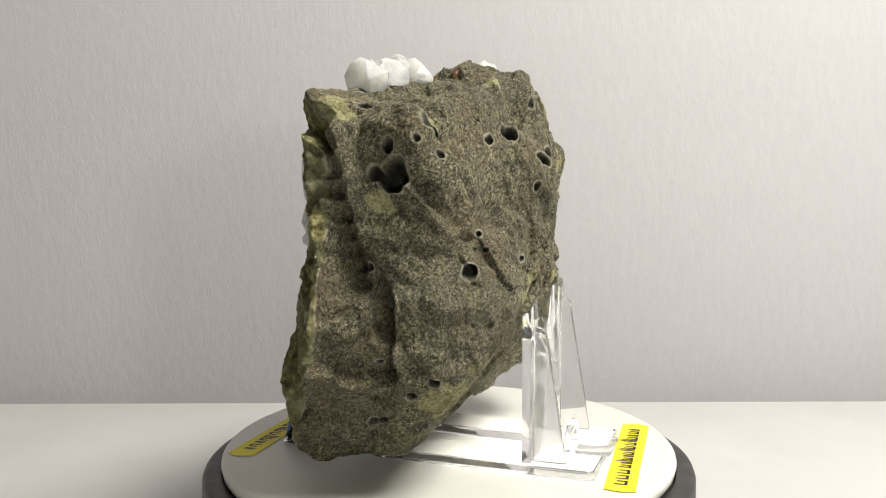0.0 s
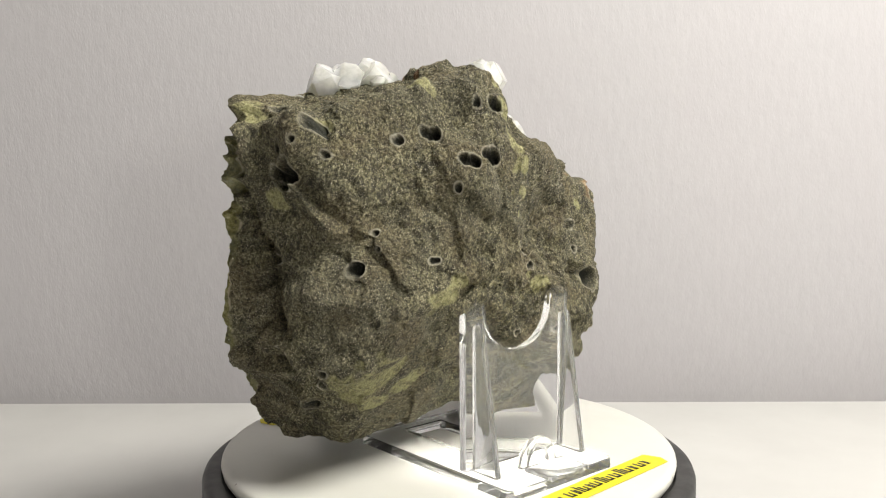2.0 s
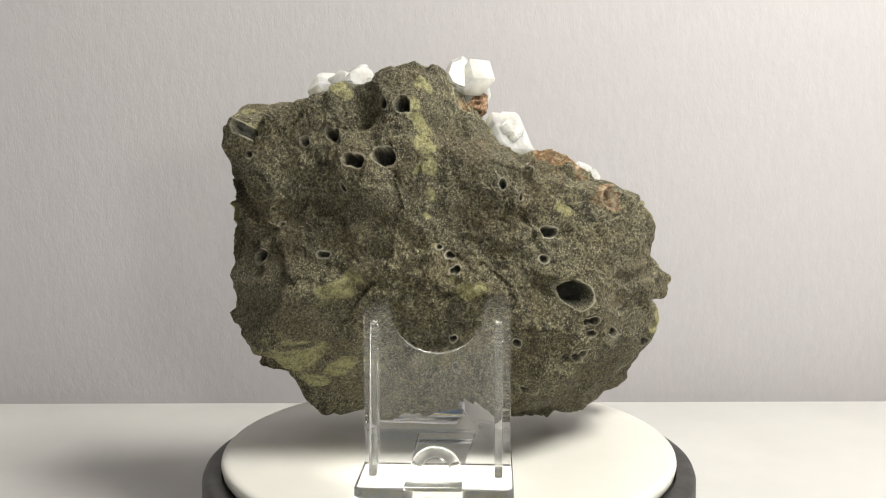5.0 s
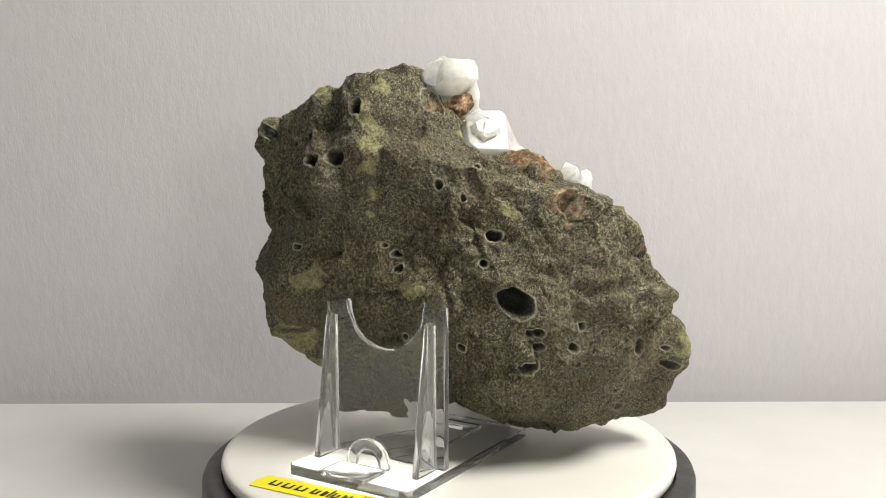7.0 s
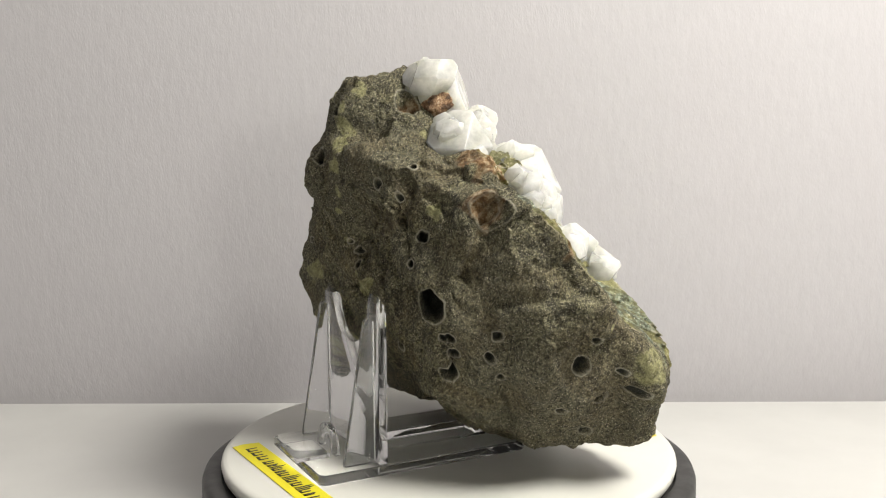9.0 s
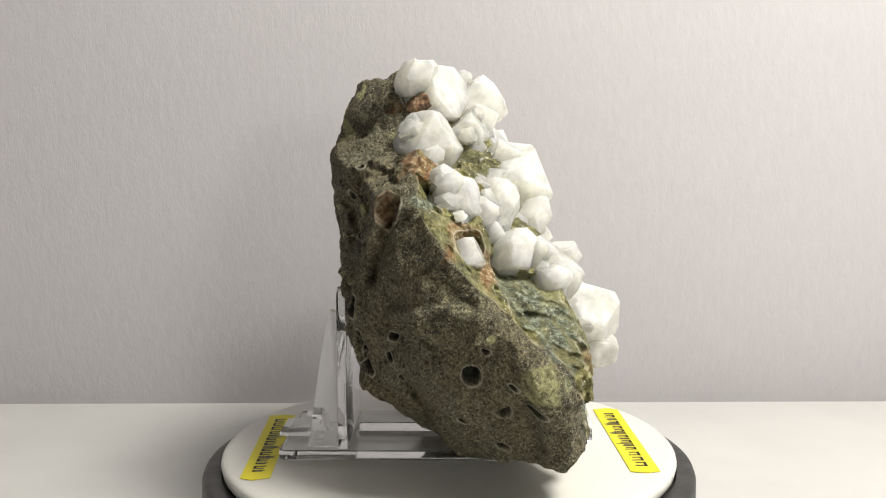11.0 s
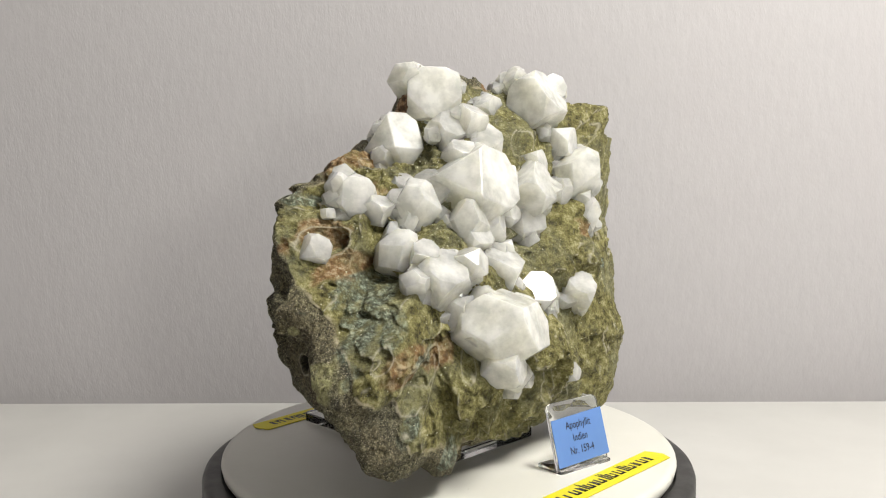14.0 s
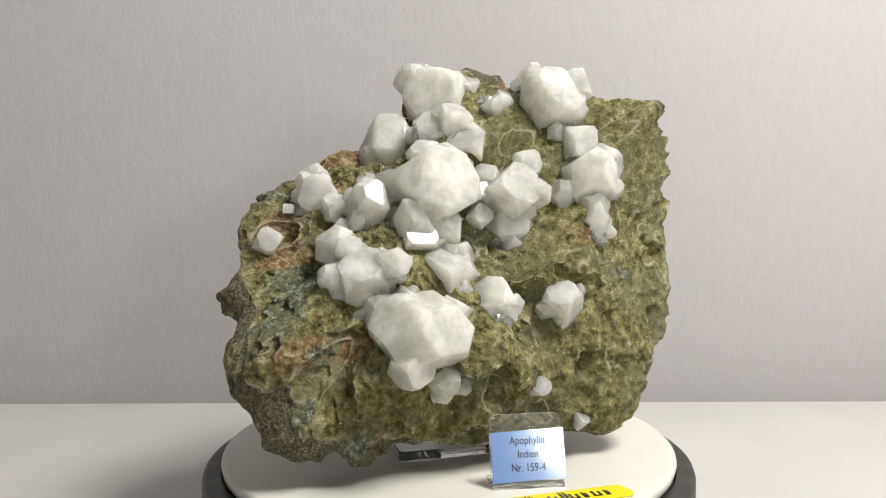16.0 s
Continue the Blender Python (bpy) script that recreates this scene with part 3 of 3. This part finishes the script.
def druse(places, rng):
    """Specks of tiny clear crystals that glitter on the crust, all in one mesh."""
    corners = np.array([(1, 0, 0), (-1, 0, 0), (0, 1, 0), (0, -1, 0), (0, 0, 1), (0, 0, -1)], float)
    faces = [(0, 2, 4), (2, 1, 4), (1, 3, 4), (3, 0, 4), (2, 0, 5), (1, 2, 5), (3, 1, 5), (0, 3, 5)]
    verts, tris = [], []
    for q in places:
        turn = np.linalg.qr(rng.normal(size=(3, 3)))[0]
        size = 0.00014 + 0.00034 * rng.random() ** 3
        verts += [tuple(v) for v in q + (corners @ turn) * size]
        tris += [tuple(i + len(verts) - 6 for i in f) for f in faces]
    me = bpy.data.meshes.new("druse")
    me.from_pydata(verts, [], tris)
    me.materials.append(DRUSE)
    ob = new("druse", me)
    ob.parent = specimen
    tagged(ob, "glittering specks of tiny clear crystals", "", "", "stuff")


def build_rock():
    bm = bmesh.new()
    bmesh.ops.create_icosphere(bm, subdivisions=9, radius=1.0)
    me = bpy.data.meshes.new("matrix")
    bm.to_mesh(me)
    bm.free()
    d = np.empty(len(me.vertices) * 3, np.float32)
    me.vertices.foreach_get("co", d)
    d = d.reshape(-1, 3).astype(float)
    d /= np.linalg.norm(d, axis=1)[:, None]
    r, share = rock_radius(d)
    p = HEART + d * r[:, None]
    rng = np.random.default_rng(11)
    wide, mid, small = grain_noise(p, 0.020, 1), grain_noise(p, 0.0085, 2), grain_noise(p, 0.0042, 3)
    fine, tiny = grain_noise(p, 0.0021, 4), grain_noise(p, 0.0011, 6)
    ragged = grain_noise(p, 0.012, 5)
    crust = np.clip(share * 1.7 - 0.30 + 0.25 * ragged + 0.15 * small, 0, 1)
    # on the lower flank the crust stops at a slanting broken edge
    side = np.clip((-0.0275 + 0.5 * (p[:, 2] - 0.0195) + 0.65 * np.maximum(p[:, 2] - 0.050, 0) - p[:, 0]) / 0.006 + 0.5 + 0.6 * ragged + 0.25 * small, 0, 1)
    crust = crust * np.where(p[:, 1] > 0.02, side, 1)
    # broken basalt: flat chips, then grains
    stone = chips(p, 60, 0.115, 0.0002, rng) + 0.9 * chips(p, 420, 0.23, 0.0002, rng)
    stone = stone + 0.0007 * wide + 0.0009 * mid + 0.0008 * small + 0.00050 * fine + 0.00026 * tiny
    stone = stone - stone.mean()
    # crusted front: knobs with hollows between them
    knob = 0.0028 * (0.45 - np.abs(mid + 0.4 * small)) + 0.0026 * wide + 0.0012 * (0.4 - np.abs(grain_noise(p, 0.0036, 8))) + 0.00055 * fine + 0.0004 * tiny
    hollow = grain_noise(p, 0.013, 9) + 0.25 * small
    pocket = np.clip(hollow - 0.20, 0, 1)
    knob = knob - 0.014 * pocket
    knob = knob - (knob * crust).sum() / max(crust.sum(), 1) + 0.0005
    r = r + stone * (1 - crust) + knob * crust
    # broken ledges: a crest along a line, a cliff on one side, a slow slope on the other
    for az0, el0, az1, el1, tall in STEPS:
        a, b = ways(az0, el0), ways(az1, el1)
        n = np.cross(a, b)
        n /= np.linalg.norm(n)
        along = b - a
        f = ((d - a) @ along) / (along @ along)
        s = (d @ n) * 0.072 + 0.0012 * small + 0.0016 * mid
        near = (d @ (a + b)) > 1.0
        up = np.clip(s / 0.0028 + 0.5, 0, 1)
        up = up * up * (3 - 2 * up)
        window = np.clip((f + 0.25) * 4, 0, 1) * np.clip((1.25 - f) * 4, 0, 1)
        r = r + near * window * (1 - crust) * tall * 0.0006 * up * np.exp(-np.maximum(s, 0) / 0.015)
    dig = np.zeros(len(d))
    rim = np.zeros(len(d))
    pit_shade = np.zeros(len(d))
    bite = 0.09 * small + 0.05 * fine + 0.09 * mid
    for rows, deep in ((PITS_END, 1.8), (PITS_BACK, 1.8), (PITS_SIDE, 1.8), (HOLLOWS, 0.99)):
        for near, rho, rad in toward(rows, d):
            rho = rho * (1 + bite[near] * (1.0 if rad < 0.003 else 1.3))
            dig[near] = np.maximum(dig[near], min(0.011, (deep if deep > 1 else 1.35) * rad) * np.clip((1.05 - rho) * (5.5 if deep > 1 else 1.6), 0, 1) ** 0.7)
            # mask for the painted shade: full inside each bubble, none in the hollows
            pit_shade[near] = np.maximum(pit_shade[near], np.clip((1.08 - rho) * 9, 0, 1) * (1.0 if deep > 1 else 0.0))
            if deep > 1 or rad < 0.006:
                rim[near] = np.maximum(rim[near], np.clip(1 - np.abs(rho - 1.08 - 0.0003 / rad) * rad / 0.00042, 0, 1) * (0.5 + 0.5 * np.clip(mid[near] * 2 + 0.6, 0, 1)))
    # many small bubbles
    count = 260
    u = rng.normal(size=(count, 3))
    u /= np.linalg.norm(u, axis=1)[:, None]
    tinies = [(math.degrees(math.atan2(v[1], v[0])), math.degrees(math.asin(v[2])), s) for v, s in zip(u, 0.28 + 0.5 * rng.random(count) ** 3)]
    for near, rho, rad in toward(tinies, d):
        dig[near] = np.maximum(dig[near], 1.4 * rad * np.clip((1.1 - rho) * 2.5, 0, 1) * (1 - crust[near]))
    # long shaded groove down one end
    for k in range(9):
        f = k / 8
        for near, rho, rad in toward([(243.5 + 4 * f, 27 - 29 * f, 5.4)], d):
            dig[near] = np.maximum(dig[near], 0.0105 * np.clip(1.15 - rho, 0, 1) ** 0.7)
    r = r - dig
    co = (HEART + d * r[:, None]).astype(np.float32)
    me.vertices.foreach_set("co", co.ravel())
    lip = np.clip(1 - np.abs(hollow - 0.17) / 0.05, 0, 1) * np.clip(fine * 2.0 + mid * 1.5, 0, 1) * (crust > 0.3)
    spots = {"crust": crust, "rim": np.maximum(rim, lip), "pit_shade": pit_shade}
    for name, rows in (("pale", PALE_GREEN), ("rust", RUST), ("teal", TEAL)):
        v = np.zeros(len(d))
        for near, rho, rad in toward(rows, d):
            v[near] = np.maximum(v[near], np.clip(1.35 - rho * (1 + 0.45 * mid[near] + 0.35 * small[near]), 0, 1))
        spots[name] = np.clip(v * 1.6, 0, 1)
    for name, v in spots.items():
        at = me.attributes.new(name, "FLOAT", "POINT")
        at.data.foreach_set("value", v.astype(np.float32))
    me.shade_smooth()
    me.update()
    druse(co[rng.choice(np.nonzero(crust > 0.55)[0], 2200, replace=False)], rng)
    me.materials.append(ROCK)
    ob = new("matrix", me)
    ob.parent = specimen
    ob["label"] = "grey-brown pitted basalt with olive-green crust"
    return ob


build_rock()


def knob(x, y, z, radius, seed):
    """A small rusty lump of stone grown into the top edge."""
    bm = bmesh.new()
    bmesh.ops.create_icosphere(bm, subdivisions=4, radius=1.0)
    d = np.array([v.co[:] for v in bm.verts])
    rise = 1 + 0.30 * grain_noise(d, 0.75, seed) + 0.16 * grain_noise(d, 0.32, seed + 1) + 0.07 * grain_noise(d, 0.14, seed + 2)
    for v, k in zip(bm.verts, rise):
        v.co = Vector((x, y, z)) * 0.001 + v.co * (k * radius * 0.001)
    return smooth(part("knob", bm, RUSTY, specimen, "rust-brown knob of weathered stone"), 60)


knob(13.5, 7.3, 138.0, 5.0, 21)
knob(5.0, -26.0, 148.0, 3.4, 31)


def crystal_points(rng, stretch):
    """Corners of a stubby four-sided prism with its corners cut by slanting faces, a little uneven."""
    planes = []
    slender = stretch > 1.14
    for s in (-1, 1):
        planes += [((s, 0, 0), rng.uniform(0.80, 0.96)), ((0, s, 0), rng.uniform(0.80, 0.96)), ((0, 0, s), stretch * (rng.uniform(1.05, 1.2) if slender else rng.uniform(0.80, 1.0)))]
        for t in (-1, 1):
            for w in (-1, 1):
                n = np.array((s, t, w * 0.95))
                planes.append((n, rng.uniform(0.80, 0.95) * (0.45 + 0.55 * stretch) if slender else rng.uniform(1.06, 1.36)))
    n = np.array([np.array(v, float) / np.linalg.norm(v) for v, _ in planes])
    n = n + rng.normal(0, 0.03, n.shape)
    c = np.array([x for _, x in planes])
    pts = []
    for i in range(len(n)):
        for j in range(i):
            for k in range(j):
                m = n[[i, j, k]]
                if abs(np.linalg.det(m)) > 0.05:
                    q = np.linalg.solve(m, c[[i, j, k]])
                    if (n @ q <= c + 1e-6).all():
                        pts.append(q)
    return pts


def crystal(row, rng):
    x, y, z, half, stretch, az, el = row
    bm = bmesh.new()
    kept = []
    for q in crystal_points(rng, stretch):
        if all((np.abs(q - k)).max() > 0.03 for k in kept):
            kept.append(q)
    for q in kept:
        bm.verts.new(q)
    bmesh.ops.convex_hull(bm, input=bm.verts)
    bmesh.ops.dissolve_limit(bm, angle_limit=radians(4), verts=bm.verts, edges=bm.edges)
    bmesh.ops.bevel(bm, geom=bm.edges[:], offset=0.025, segments=1, affect="EDGES")
    axis = Vector(ways(az, el))
    turn = axis.to_track_quat("Z", "Y").to_matrix().to_4x4() @ Matrix.Rotation(rng.uniform(0, 1.57), 4, "Z")
    m = Matrix.Translation((x * 0.001, y * 0.001, z * 0.001)) @ turn @ Matrix.Scale(half * 0.001, 4)
    bmesh.ops.transform(bm, matrix=m, verts=bm.verts)
    bmesh.ops.recalc_face_normals(bm, faces=bm.faces)
    return part("crystal", bm, CRYSTAL, specimen, "milky white translucent crystal")


crystal_rng = np.random.default_rng(4)
for rows in (CRYSTALS_TOP, CRYSTALS_MIDDLE, CRYSTALS_LOWER, CRYSTALS_LONE):
    for row in rows:
        crystal(row, crystal_rng)
        # smaller ones grown into the flanks of the larger
        out = ways(149, 25)
        for k in range(9 if row[3] > 7.5 else 5 if row[3] > 5.5 else 0):
            v = crystal_rng.normal(size=3)
            v = v - out * (v @ out) * 0.9 - out * 0.1
            v = v / np.linalg.norm(v) * row[3] * crystal_rng.uniform(0.7, 1.15)
            crystal((row[0] + v[0], row[1] + v[1], row[2] + v[2], row[3] * crystal_rng.uniform(0.30, 0.60), crystal_rng.uniform(0.95, 1.3),
                     crystal_rng.uniform(90, 200), crystal_rng.uniform(-20, 70)), crystal_rng)


def motions():
    for thing in (stand, holder, specimen):
        walk(thing, spin_rows(TOP))
    walk(platter, spin_rows(TOP))


motions()
